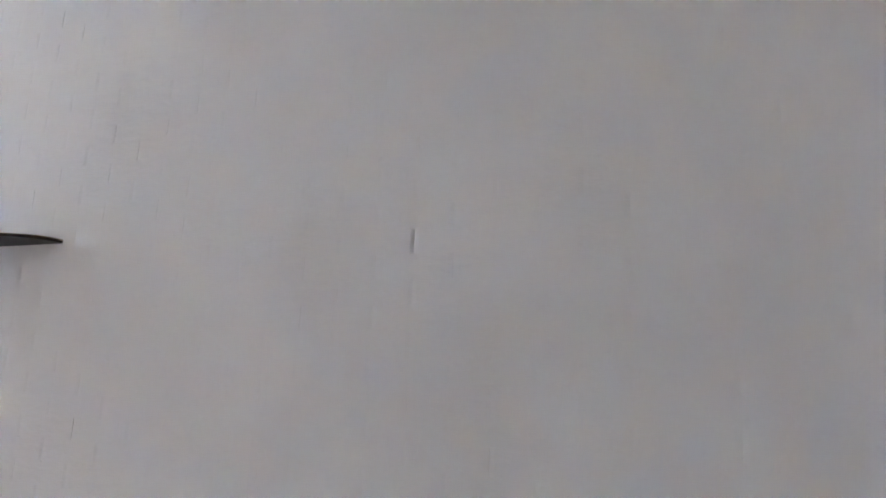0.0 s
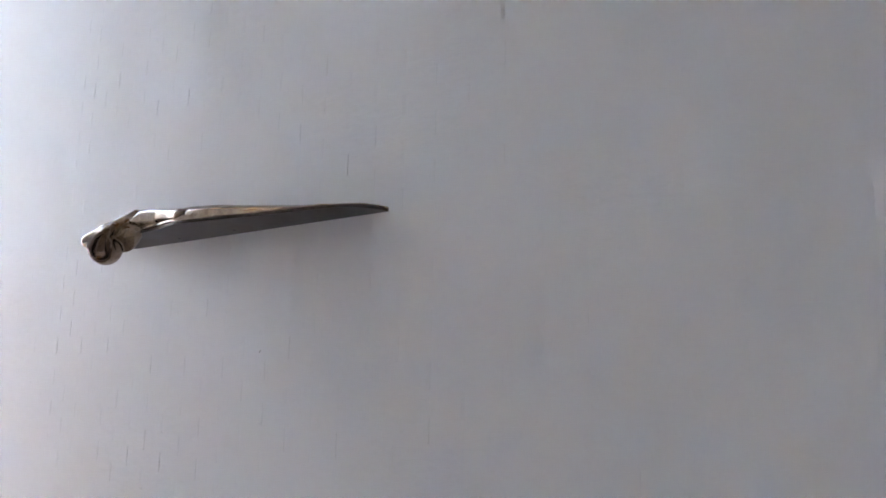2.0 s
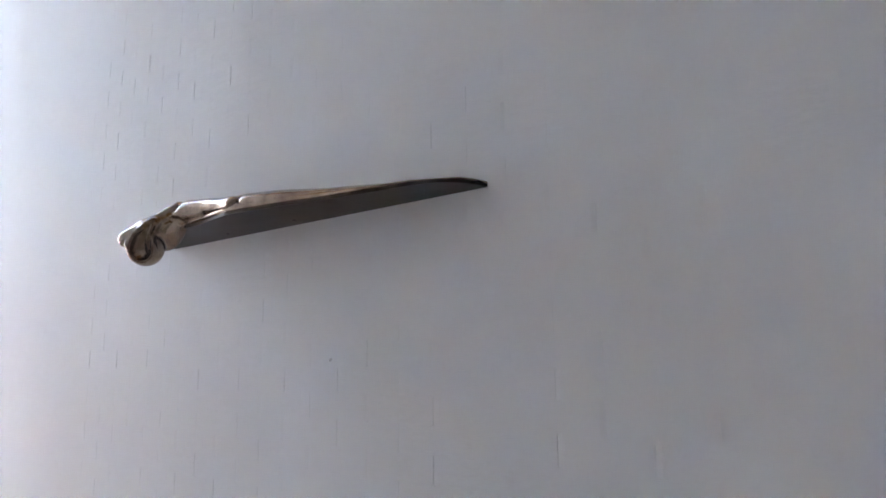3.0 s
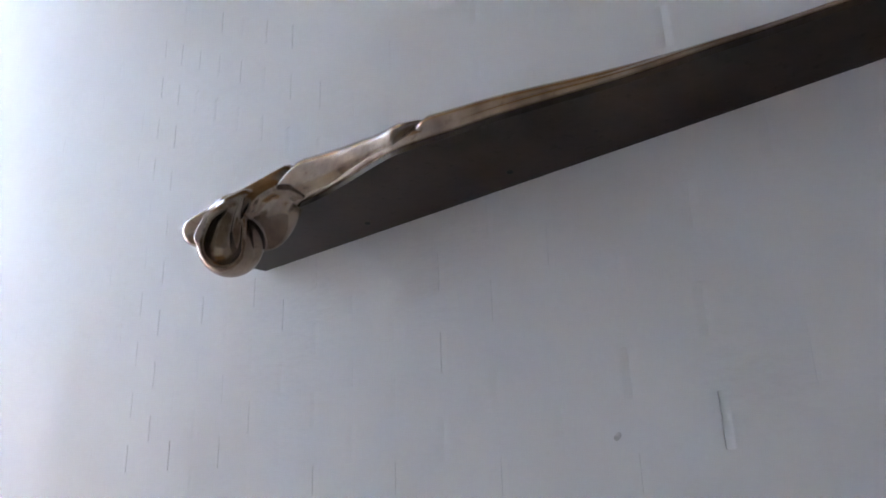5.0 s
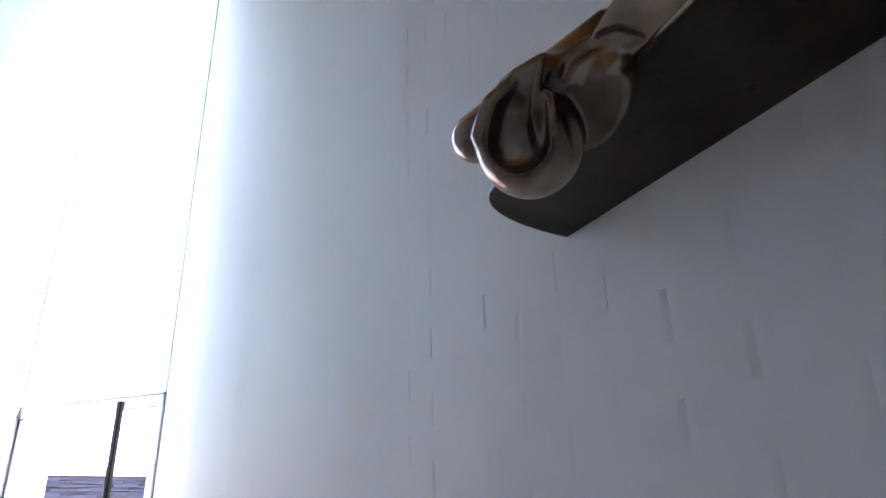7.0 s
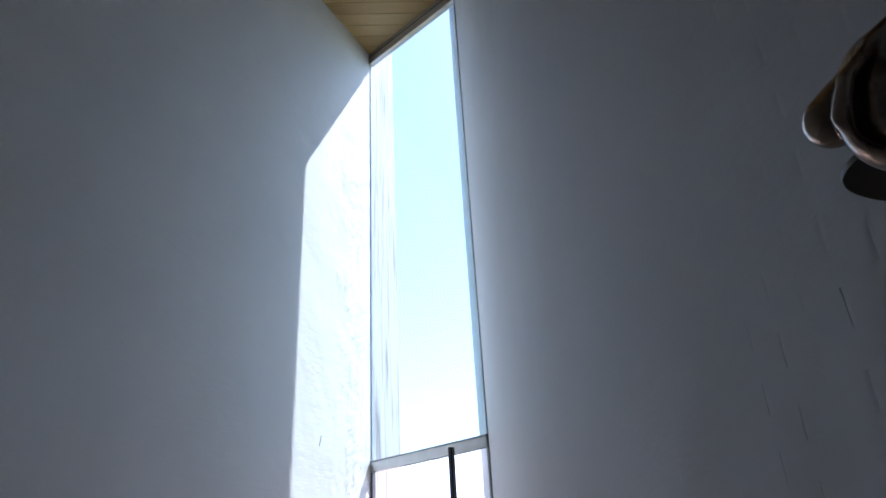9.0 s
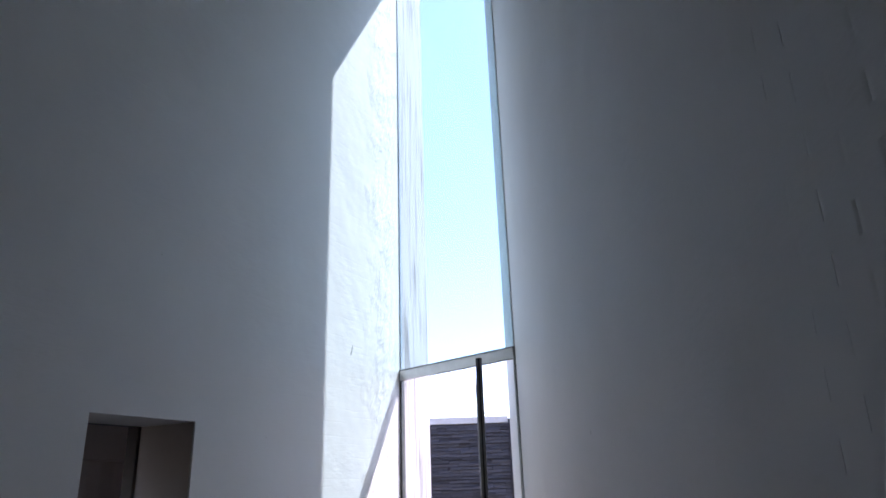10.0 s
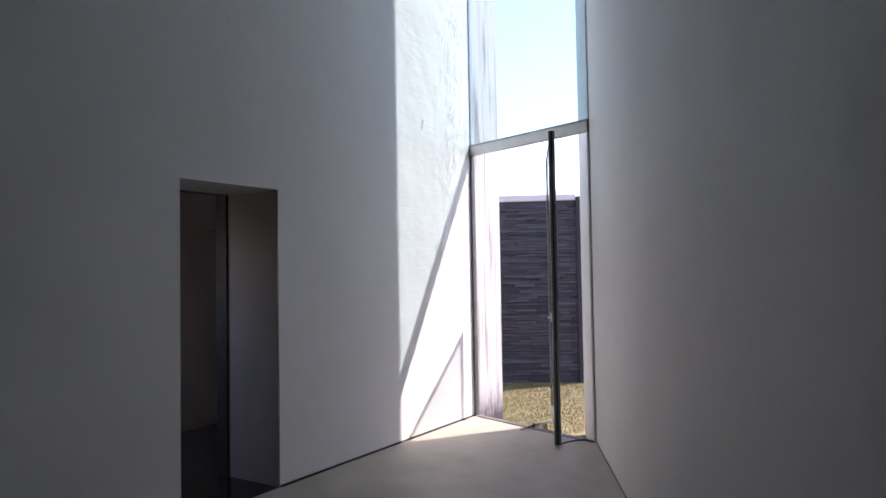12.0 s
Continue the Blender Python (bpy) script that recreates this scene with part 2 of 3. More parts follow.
# right wall, straight along y; its own x runs along the wall
wall_right = link("wall_right", box((0, -0.35, GROUND), (0.9 - BACK, 0, 9.2)), PAINT)
wall_right.matrix_world = Matrix(((0, -1, 0, 0), (1, 0, 0, BACK), (0, 0, 1, 0), (0, 0, 0, 1)))
tagged(wall_right, "white painted brick wall with faint upright joints", "wall", kind="structure")

# left wall, its own x running towards the window, with the doorway through it
back_l = CORNER_L + ALONG * LEN_L
wx, wy = -ALONG, Vector((ALONG.y, -ALONG.x))
WALL_L = Matrix(((wx.x, wy.x, 0, back_l.x), (wx.y, wy.y, 0, back_l.y), (0, 0, 1, 0), (0, 0, 0, 1)))
THICK = 0.52
DOOR = (LEN_L - 3.540, LEN_L - 2.732)
wall_left = link("wall_left", panel_with_hole(LEN_L, 9.2, THICK, (*DOOR, 0, 2.10)), PLASTER)
wall_left.matrix_world = WALL_L
tagged(wall_left, "white painted brick wall with a deep plain doorway", "wall", kind="structure")
pier = link("wall_outside", box((LEN_L + 0.002, 0, GROUND), (LEN_L + 0.605, THICK, 9.2)), RENDERED)
pier.matrix_world = WALL_L
tagged(pier, "weathered white outer wall end with dark dirt streaks", "wall", kind="structure")

wall_back = link("wall_back", box((back_l.x - 0.6, BACK - 0.3, 0), (0.35, BACK, 9.2)), PAINT)
tagged(wall_back, "plain white back wall", "wall", kind="structure")

floor = link("floor", prism([(0, 0), CORNER_L, CORNER_L + ALONG * LEN_L, (0, BACK)], GROUND, 0), FLOOR)
tagged(floor, "sandy beige concrete floor with fine specks", "floor", kind="structure")


def board_ceiling():
    """Boards across the room, their ends cut along the glass line, joints open between them."""
    bm = bmesh.new()
    w = 0.192
    y = 1.116
    while y > BACK:
        y0, y1 = y - w + 0.007, y
        def xl(v):
            return CORNER_L.x + (v - CORNER_L.y) * ALONG.x / ALONG.y - 0.12
        def xr(v):
            return -v / 1.021 if v > 0 else 0.05
        ring = [(xl(y0), y0), (xr(y0), y0), (xr(y1), y1), (xl(y1), y1)]
        lo = [bm.verts.new((a, b, TOP)) for a, b in ring]
        hi = [bm.verts.new((a, b, TOP + 0.02)) for a, b in ring]
        bm.faces.new(lo[::-1])
        for k in range(4):
            bm.faces.new((lo[k], lo[(k + 1) % 4], hi[(k + 1) % 4], hi[k]))
        bm.faces.new(hi)
        y -= w
    return bm


ceiling = link("ceiling", board_ceiling(), PINE)
tagged(ceiling, "ceiling of honey-coloured pine boards", "ceiling", kind="structure")
roof = link("roof", prism([(0.3, 0.0), CORNER_L + Vector((-0.4, 0.3)), back_l + Vector((-0.4, 0)), (0.3, BACK)], TOP + 0.022, 9.2), DARK)
tagged(roof, "plain dark roof slab over the boards", "roof", kind="structure")

# shadow joints at the foot of both walls
for name, m, a, b in (("baseboard_left", WALL_L, 0, DOOR[0]), ("baseboard_corner", WALL_L, DOOR[1], LEN_L)):
    ob = link(name, box((a, -0.006, 0.001), (b, -0.0005, 0.016)), DARK)
    ob.matrix_world = m
    tagged(ob, "thin black shadow joint along the wall foot", "baseboard", kind="structure")
ob = link("baseboard_right", box((-0.005, BACK, 0.001), (-0.0005, 0, 0.012)), DARK)
tagged(ob, "thin black shadow joint along the wall foot", "baseboard", kind="structure")

# ---- the tall window slot ----
gdir = Vector((CORNER_L.x, CORNER_L.y, 0)).normalized()
GLEN = CORNER_L.length
SLOT = Matrix(((-gdir.x, -gdir.y, 0, CORNER_L.x), (-gdir.y, gdir.x, 0, CORNER_L.y), (0, 0, 1, 0), (0, 0, 0, 1)))  # x from the left corner to the right one, z up
window = new("window_1")
window.matrix_world = SLOT
tagged(window, "tall narrow glazed slot with slim aluminium frame and transom", "window", kind="structure")
part("transom", box((0.004, -0.03, 2.700), (GLEN - 0.004, 0.03, 2.796), None, 0.004), ALU, window, "pale aluminium transom")
part("transom_lip", box((0.004, -0.034, 2.796), (GLEN - 0.004, 0.034, 2.808)), STEEL, window)
part("header", box((0.004, -0.04, 7.985), (GLEN - 0.004, 0.04, TOP - 0.002), None, 0.004), ALU, window, "grey aluminium header")
part("header_groove", box((0.004, -0.046, 8.085), (GLEN - 0.004, 0.046, 8.10)), STEEL, window)
part("jamb", box((0.004, -0.022, 0.0), (0.034, 0.022, 2.70), None, 0.003), STEEL, window, "dark door jamb")
part("jamb", box((0.004, -0.012, 2.808), (0.014, 0.012, 7.985)), ALU, window)
part("jamb", box((GLEN - 0.013, -0.008, 2.808), (GLEN - 0.003, 0.008, 7.985)), PALE, window)
part("jamb", box((GLEN - 0.022, -0.014, 0.0), (GLEN - 0.004, 0.014, 2.70)), PALE, window)
part("threshold", box((0.034, -0.03, 0.0005), (GLEN - 0.022, 0.03, 0.010), None, 0.002), STEEL, window, "flat metal threshold")
part("pane", box((0.014, -0.005, 2.808), (GLEN - 0.0132, 0.005, 7.985)), GLASS, window, "faintly blue solar glass pane")

# ---- pivot door, standing open end-on ----
leaf_a, leaf_b = Vector((-0.341, -0.141, 0)), Vector((-0.286, 1.415, 0))
ldir = (leaf_b - leaf_a).normalized()
LW = (leaf_b - leaf_a).length
LEAF = Matrix(((ldir.x, -ldir.y, 0, leaf_a.x), (ldir.y, ldir.x, 0, leaf_a.y), (0, 0, 1, 0), (0, 0, 0, 1)))
door = new("door_1")
door.matrix_world = LEAF
tagged(door, "glazed pivot door in dark metal frame, standing open", "door", kind="structure")
part("stile", box((0, -0.028, 0.012), (0.055, 0.028, 2.69), None, 0.004), STEEL, door)
part("stile_seal", box((-0.004, -0.006, 0.015), (0, 0.006, 2.688)), DARK, door)
part("stile", box((LW - 0.03, -0.014, 0.012), (LW, 0.014, 2.69), None, 0.004), STEEL, door)
part("rail", box((0.055, -0.014, 0.012), (LW - 0.03, 0.014, 0.05), None, 0.003), STEEL, door)
part("rail", box((0.055, -0.012, 2.672), (LW - 0.03, 0.012, 2.69), None, 0.003), STEEL, door)
part("pane", box((0.055, -0.004, 0.05), (LW - 0.03, 0.004, 2.672)), TINTED, door, "lightly tinted glass pane")
lock = part("lock", box((0.31, 0.004, 1.03), (0.35, 0.030, 1.11), None, 0.004), ALU, door, "small steel lock case")
part("door_handle", tube([(0.33, 0.030, 1.07), (0.33, 0.044, 1.07), (0.30, 0.050, 1.07), (0.22, 0.050, 1.07)], [0.007] * 4), ALU, lock)

stay = new("door_stay")
tagged(stay, "thin dark metal door stay lying on the floor", "door stay")
part("rod", tube([(-0.640, 0.440, 0.012), (-0.516, 0.565, 0.028), (-0.345, 0.760, 0.022)], [0.009, 0.010, 0.009]), STEEL, stay)
part("foot", tube([(-0.516, 0.566, 0.0), (-0.516, 0.566, 0.012), (-0.516, 0.566, 0.045), (-0.516, 0.566, 0.052)], [0.034, 0.030, 0.022, 0.008], 12), STEEL, stay)

cable = link("cable", tube([(-0.318, -0.07, 0.006), (-0.26, 0.0, 0.006), (-0.17, 0.06, 0.006), (-0.09, 0.055, 0.013), (-0.03, 0.0, 0.006)], [0.006] * 5, 8), DARK)
tagged(cable, "thin black cable lying along the metal threshold", "cable")

# ---- doorway in the left wall and the dim room behind it ----
frame_in = new("door_2")
frame_in.matrix_world = WALL_L
tagged(frame_in, "dark wooden door lining at the back of a deep white doorway", "door", kind="structure")
part("lining", box((DOOR[1] - 0.03, THICK + 0.002, 0), (DOOR[1] + 0.02, THICK + 0.11, 2.10)), WALNUT, frame_in)
part("lining", box((DOOR[0] - 0.02, THICK + 0.002, 0), (DOOR[0] + 0.03, THICK + 0.11, 2.10)), WALNUT, frame_in)
part("lining", box((DOOR[0] - 0.02, THICK + 0.002, 2.102), (DOOR[1] + 0.02, THICK + 0.11, 2.15)), WALNUT, frame_in)
# reveal sides in a browner, darker tone than the wall around them
part("reveal_panel", box((DOOR[1] - 0.006, 0.012, 0.001), (DOOR[1] - 0.0005, THICK + 0.001, 2.098)), GREIGE, frame_in, "brownish grey reveal")
part("reveal_panel", box((DOOR[0] + 0.0005, 0.012, 0.001), (DOOR[0] + 0.006, THICK + 0.001, 2.098)), GREIGE, frame_in, "brownish grey reveal")
for name, a, b, mat, lab in (
    ("wall_inner_far", (DOOR[0] - 2.5, 3.6, 0), (DOOR[1] + 2.5, 3.8, 3.0), INNER, "dim brownish wall of the next room"),
    ("wall_inner_side", (DOOR[1] + 2.3, THICK + 0.23, 0), (DOOR[1] + 2.5, 3.6, 3.0), INNER, "dim brownish wall of the next room"),
    # unseen end wall, added low so that daylight enters above it
    ("wall_inner_end", (DOOR[0] - 2.5, THICK + 0.23, 0), (DOOR[0] - 2.3, 3.6, 1.4), INNER, "dim brownish wall of the next room"),
    ("floor_inner", (DOOR[0] - 2.5, THICK, -0.1), (DOOR[1] + 2.5, 3.8, -0.002), DARKFLOOR, "dark polished floor of the next room"),
    ("floor_sill", (DOOR[0], 0.0, -0.1), (DOOR[1], THICK, 0.0), DARKFLOOR, "dark polished floor in the doorway"),
    ("ceiling_inner", (DOOR[0] - 2.5, THICK + 0.002, 2.9), (DOOR[1] + 2.5, 3.8, 3.0), INNER, "dim brown ceiling of the next room"),
    ("trim_lintel", (DOOR[0] - 2.3, 1.5, 1.93), (DOOR[1] + 2.3, 1.7, 2.9), INNER, "dim brown lintel beam in the next room"),
):
    ob = link(name, box(a, b), mat)
    ob.matrix_world = WALL_L
    tagged(ob, lab, name.split("_")[0], kind="structure")
outer, inner = ([(DOOR[1] + 0.9 + r * math.cos(radians(200 + k * 140 / 24)), 3.4 + r * math.sin(radians(200 + k * 140 / 24))) for k in range(25)] for r in (1.3, 1.25))
screen = link("wall_inner_curved", prism(outer + inner[::-1], 0.0, 1.955), INNER)
screen.matrix_world = WALL_L
tagged(screen, "dim curved brown partition wall on the dark floor", "wall", kind="structure")

# ---- outside ----
lawn = link("ground", box((-2000, -2000, GROUND - 0.3), (2000, 2000, GROUND)), LAWN)
tagged(lawn, "dry lawn ground reaching to the horizon", "ground", kind="structure")


def grass(n):
    rng = np.random.default_rng(5)
    vs, fs = [], []
    for i in range(n):
        x, y = rng.uniform(-1.7, 1.6), 0.95 + 3.0 * rng.random()
        if y < -1.02 * x * 1.0 + 0.10 and x < 0.02:
            continue
        if x > -0.02 and y < 0.98:
            continue
        h, a, w = rng.uniform(0.006, 0.030), rng.uniform(0, math.tau), rng.uniform(0.002, 0.005)
        lean = rng.uniform(0, 0.05)
        dx, dy = math.cos(a), math.sin(a)
        b = len(vs)
        vs += [(x - dy * w, y + dx * w, GROUND - 0.004), (x + dy * w, y - dx * w, GROUND - 0.004), (x + dx * lean, y + dy * lean, GROUND + h)]
        fs.append((b, b + 1, b + 2))
    me = bpy.data.meshes.new("grass")
    me.from_pydata(vs, [], fs)
    me.materials.append(GRASS)
    return new("grass", me)


tagged(grass(60000), "short dry yellow-green grass", "grass", kind="stuff")

YARD_Y = 4.08
yard = new("wall_yard")
yard.matrix_world = pose(-0.25, YARD_Y, 0, 0, 0, -1.0)
tagged(yard, "dark slate-coloured brick garden wall with pale coping", "garden wall", kind="structure")
part("core", box((-6.0, 0.0, GROUND), (0.53, 0.24, 2.50)), MORTAR, yard)
part("coping", box((-6.0, -0.03, 2.505), (0.53, 0.27, 2.60), None, 0.006), COPING, yard, "pale concrete coping")
part("pillar", box((0.532, -0.07, GROUND), (0.66, 0.24, 2.560), None, 0.004), MORTAR, yard, "darker upright pier")

weed = new("weed")
tagged(weed, "small dry weed growing out of the wall coping", "weed")
for k in range(7):
    a = k * 0.9
    part("stalk", tube([(0.0, YARD_Y + 0.06, 2.60), (0.02 * math.cos(a), YARD_Y + 0.06 + 0.02 * math.sin(a), 2.64), (0.055 * math.cos(a), YARD_Y + 0.06 + 0.05 * math.sin(a), 2.66 + 0.012 * (k % 3))], [0.003, 0.003, 0.005], 6), LAWN, weed)
scuff = part("scuff", box((LEN_L - 0.90, -0.0015, 2.83), (LEN_L - 0.893, 0.001, 2.93)), STEEL, wall_left, "short dark scratch in the paint")
scuff.matrix_local = Matrix.Translation((LEN_L - 0.896, 0, 2.88)) @ pose(0, 0, 0, 0, 16, 0) @ Matrix.Translation((0.896 - LEN_L, 0, -2.88))

# a small grey smudge on the paint
smudge = part("smudge", prism([(0.0045 * (1 + 0.25 * math.sin(0.9 * k)) * math.cos(k * math.tau / 14), 0.0045 * (1 + 0.25 * math.sin(0.9 * k)) * math.sin(k * math.tau / 14)) for k in range(14)], 0, 0.0004), CHIP, wall_right, "small grey smudge in the paint")
smudge.matrix_local = Matrix.Translation((-6.145 - BACK, 0.0027, 1.626)) @ pose(0, 0, 0, -90, 0, 0)

# ---- bronze wall piece ----
Z0 = 1.974
TIP, END = -6.612, -5.425


def spline(v, table):
    """Smooth steps between a few settings."""
    for (a, p), (b, q) in zip(table, table[1:]):
        if v <= b:
            t = max(0.0, (v - a) / (b - a))
            t = t * t * (3 - 2 * t) * 0.35 + t * 0.65
            return p + (q - p) * t
    return table[-1][1]


def reach(y):
    """How far the piece stands out from the wall."""
    w = spline(y, [(-6.612, 0.098), (-6.45, 0.124), (-6.3, 0.142), (-6.1, 0.180), (-5.98, 0.196), (-5.8, 0.170), (-5.5, 0.168), (-5.42, 0.168)])
    a = min(1.0, (y - TIP) / 0.085)
    b = min(1.0, (END - y) / 0.095)
    return max(0.0015, w * math.sqrt(max(0.0, 1 - (1 - a) ** 2)) * math.sqrt(max(0.0, 1 - (1 - b) ** 2.6)))


def crest(y):
    return spline(y, [(-6.612, 0.006), (-6.5, 0.016), (-6.27, 0.038), (-6.06, 0.056), (-5.9, 0.062), (-5.7, 0.058), (-5.42, 0.055)])


def body_mesh():
    bm = bmesh.new()
    rows = []
    N = 150
    for i in range(N + 1):
        t = i / N
        t = 0.5 - 0.5 * math.cos(math.pi * t) if t < 0.1 or t > 0.9 else t
        y = TIP + (END - TIP) * t
        w, h = reach(y), crest(y)
        prof = [(0, 0.007), (w - 0.004, 0.007), (w, 0.011)]
        for k in range(1, 9):
            a = k / 8
            prof.append((w - (0.055 * a ** 1.5) * min(1, w / 0.1), 0.011 + (h - 0.011) * math.sin(a * math.pi / 2)))
        gi = 8
        u, z = prof[gi]
        prof[gi] = (u - 0.004, z - 0.002)
        prof += [(max(0.001, w * 0.35), h * 0.97), (0, h * 0.9)]
        rows.append([bm.verts.new((-max(0.0, u), y, Z0 + z)) for u, z in prof])
    for r0, r1 in zip(rows, rows[1:]):
        for k in range(len(r0)):
            bm.faces.new((r0[k], r0[(k + 1) % len(r0)], r1[(k + 1) % len(r0)], r1[k]))
    bm.faces.new(rows[0])
    bm.faces.new(rows[-1][::-1])
    return bm


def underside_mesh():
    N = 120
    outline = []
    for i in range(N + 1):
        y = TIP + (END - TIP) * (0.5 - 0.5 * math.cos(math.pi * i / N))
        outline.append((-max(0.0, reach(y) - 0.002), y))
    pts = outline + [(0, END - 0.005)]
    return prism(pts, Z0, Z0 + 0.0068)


# The scrolled end is carved as one solid: rounded masses melted together and hollows cut out of them.
# Its own axes, in millimetres: a along the front, b up across it, c out of the face; the origin is the lip in the hollow.
CARVE = Matrix(((0.8210, -0.2806, -0.4973, -0.245), (-0.5710, -0.4093, -0.7117, -5.690), (-0.0038, 0.8682, -0.4963, 1.924), (0, 0, 0, 1)))


def to_carve(p):
    q = CARVE.inverted() @ Vector(p)
    return q.x * 1000, q.y * 1000, q.z * 1000


def egg(P, c, r, turn=(0, 0, 0)):
    """Distance to a rounded mass with centre, half sizes and turn in degrees."""
    m = np.array(pose(0, 0, 0, *turn).to_3x3())
    q = (P - np.array(c)) @ m / np.array(r)
    k = np.linalg.norm(q, axis=-1)
    return (k - 1) * min(r) * (0.5 + 0.5 * np.minimum(k, 1.6))


def rod(P, pts, radii):
    """Distance to a roll along points, its thickness changing from point to point."""
    out = np.full(P.shape[:-1], 1e9)
    for (p, q), (r0, r1) in zip(zip(pts, pts[1:]), zip(radii, radii[1:])):
        p, q = np.array(p, float), np.array(q, float)
        t = np.clip((P - p) @ (q - p) / ((q - p) @ (q - p)), 0, 1)
        out = np.minimum(out, np.linalg.norm(P - p - t[..., None] * (q - p), axis=-1) - (r0 + (r1 - r0) * t))
    return out


def melt(a, b, k):
    h = np.maximum(k - np.abs(a - b), 0) / k
    return np.minimum(a, b) - h * h * k / 4


def cut(a, b, k):
    return -melt(-a, b, k)


def half(P, c, n):
    n = np.array(n, float)
    return (P - np.array(c)) @ (n / np.linalg.norm(n))


def scroll_field(P):
    a0, b0, step = P[0, 0, 0, 0], P[0, 0, 0, 1], P[1, 0, 0, 0] - P[0, 0, 0, 0]

    def on_skin(field, points, lift):
        """The same points, laid on the front of what is carved so far."""
        out = []
        for a, b in points:
            line = field[int(round((a - a0) / step)), int(round((b - b0) / step))]
            inside = np.nonzero(line < 0)[0]
            out.append((a, b, (P[0, 0, inside[-1], 2] if len(inside) else -60) + lift))
        return out

    # roll behind, running back along the top
    slab = rod(P, [(-46, -3, -52), (8, 35, -56), (82, 86, -66)], [24, 22, 19])
    top = rod(P, [(0, 30, -48), (36, 34, -40), (60, 48, -46)], [26, 30, 28])
    # hanging bowl with a thick rim, open at its top
    bowl = egg(P, (2, -12, -20), (48, 51, 40))
    body = melt(melt(slab, top, 10), bowl, 6)
    body = cut(body, rod(P, [(-10, -10, 14), (-6, 22, 6), (6, 50, -6)], [28, 24, 14]), 6)
    body = melt(body, rod(P, [(-40, -2, -12), (-31, 24, -14), (-8, 46, -26), (20, 60, -36)], [9, 8, 7, 7]), 8)
    # vane inside it, narrow above and fanning out below
    vane = rod(P, [(18, 58, -12), (11, 32, -4), (9, 12, -4), (17, -10, -12), (24, -28, -20)], [3, 5, 7, 13, 13])
    body = melt(body, vane, 5)
    body = cut(body, rod(P, [(-60, -24, -24), (-50, -2, -20), (-40, 22, -18), (-14, 48, -24)], [5, 5, 5, 3]), 5)
    # hump with a sharp crest, running into the long edge
    edge = [to_carve((-(reach(y) - 0.018 - d), y, Z0 + crest(y) * 0.46)) for y, d in ((-5.90, 0.014), (-5.94, 0.004), (-5.98, 0), (-6.04, 0), (-6.10, 0))]
    hump = rod(P, [(64, 58, -64), (116, 91, -25), (164, 120, 29), edge[2]], [30, 32, 27, 18])
    hump = -melt(-hump, -half(P, (70, 86, -30), (-0.77, 0.60, -0.15)), 3)
    body = melt(body, hump, 4)
    # oval boss beside it, its face ground flat
    boss = egg(P, (71, 24, -34), (25, 55, 34), (-16, 0, -29))
    boss = -melt(-boss, -half(P, (66, 26, -8), (-0.22, -0.34, 1)), 4)
    body = melt(body, boss, 6)
    body = cut(body, rod(P, [(30, 50, -4), (37, 22, 4), (43, -8, 6), (46, -34, 2)], [5, 8, 8, 4]), 6)
    body = cut(body, rod(P, on_skin(body, [(35, 40), (43, 57), (60, 69), (80, 72), (100, 66)], 1), [4, 6, 7, 6, 2]), 5)
    return melt(body, rod(P, edge, [13, 17, 19, 18, 10]), 12)


def carve(field, lo, hi, step):
    """A smooth closed skin on the zero of a field: one point in each cell that it crosses."""
    axes = [np.arange(a, b + step, step) for a, b in zip(lo, hi)]
    P = np.stack(np.meshgrid(*axes, indexing="ij"), -1)
    F = field(P)
    F[0], F[-1], F[:, 0], F[:, -1], F[:, :, 0], F[:, :, -1] = (np.maximum(f, 0.5) for f in (F[0], F[-1], F[:, 0], F[:, -1], F[:, :, 0], F[:, :, -1]))
    nx, ny, nz = F.shape
    total, count = np.zeros((nx - 1, ny - 1, nz - 1, 3)), np.zeros((nx - 1, ny - 1, nz - 1))
    crossings = []
    for ax in range(3):
        a = [slice(None)] * 3
        b = [slice(None)] * 3
        a[ax], b[ax] = slice(0, -1), slice(1, None)
        f0, f1 = F[tuple(a)], F[tuple(b)]
        hit = (f0 < 0) != (f1 < 0)
        idx = np.argwhere(hit)
        g0, g1 = f0[hit], f1[hit]
        pos = idx.astype(float)
        pos[:, ax] += g0 / (g0 - g1)
        u, v = [k for k in range(3) if k != ax]
        for du in (0, -1):
            for dv in (0, -1):
                c = idx.copy()
                c[:, u] += du
                c[:, v] += dv
                np.add.at(total, tuple(c.T), pos)
                np.add.at(count, tuple(c.T), 1)
        crossings.append((ax, u, v, idx, g0 < 0))
    used = count > 0
    number = np.full(used.shape, -1)
    number[used] = np.arange(used.sum())
    verts = total[used] / count[used][:, None] * step + np.array([a[0] for a in axes])
    quads = []
    for ax, u, v, idx, inside in crossings:
        ring = []
        for du, dv in ((0, 0), (-1, 0), (-1, -1), (0, -1)):
            c = idx.copy()
            c[:, u] += du
            c[:, v] += dv
            ring.append(number[tuple(c.T)])
        quads.append(np.stack(ring, 1))
    return verts, np.concatenate(quads)


def scroll_mesh():
    verts, quads = carve(scroll_field, (-76, -80, -96), (260, 230, 150), 2.2)
    bm = bmesh.new()
    vs = [bm.verts.new(CARVE @ Vector(p / 1000)) for p in verts]
    for q in quads:
        bm.faces.new([vs[i] for i in q])
    for k in range(3):
        bmesh.ops.smooth_vert(bm, verts=bm.verts, factor=0.5, use_axis_x=True, use_axis_y=True, use_axis_z=True)
    return bm


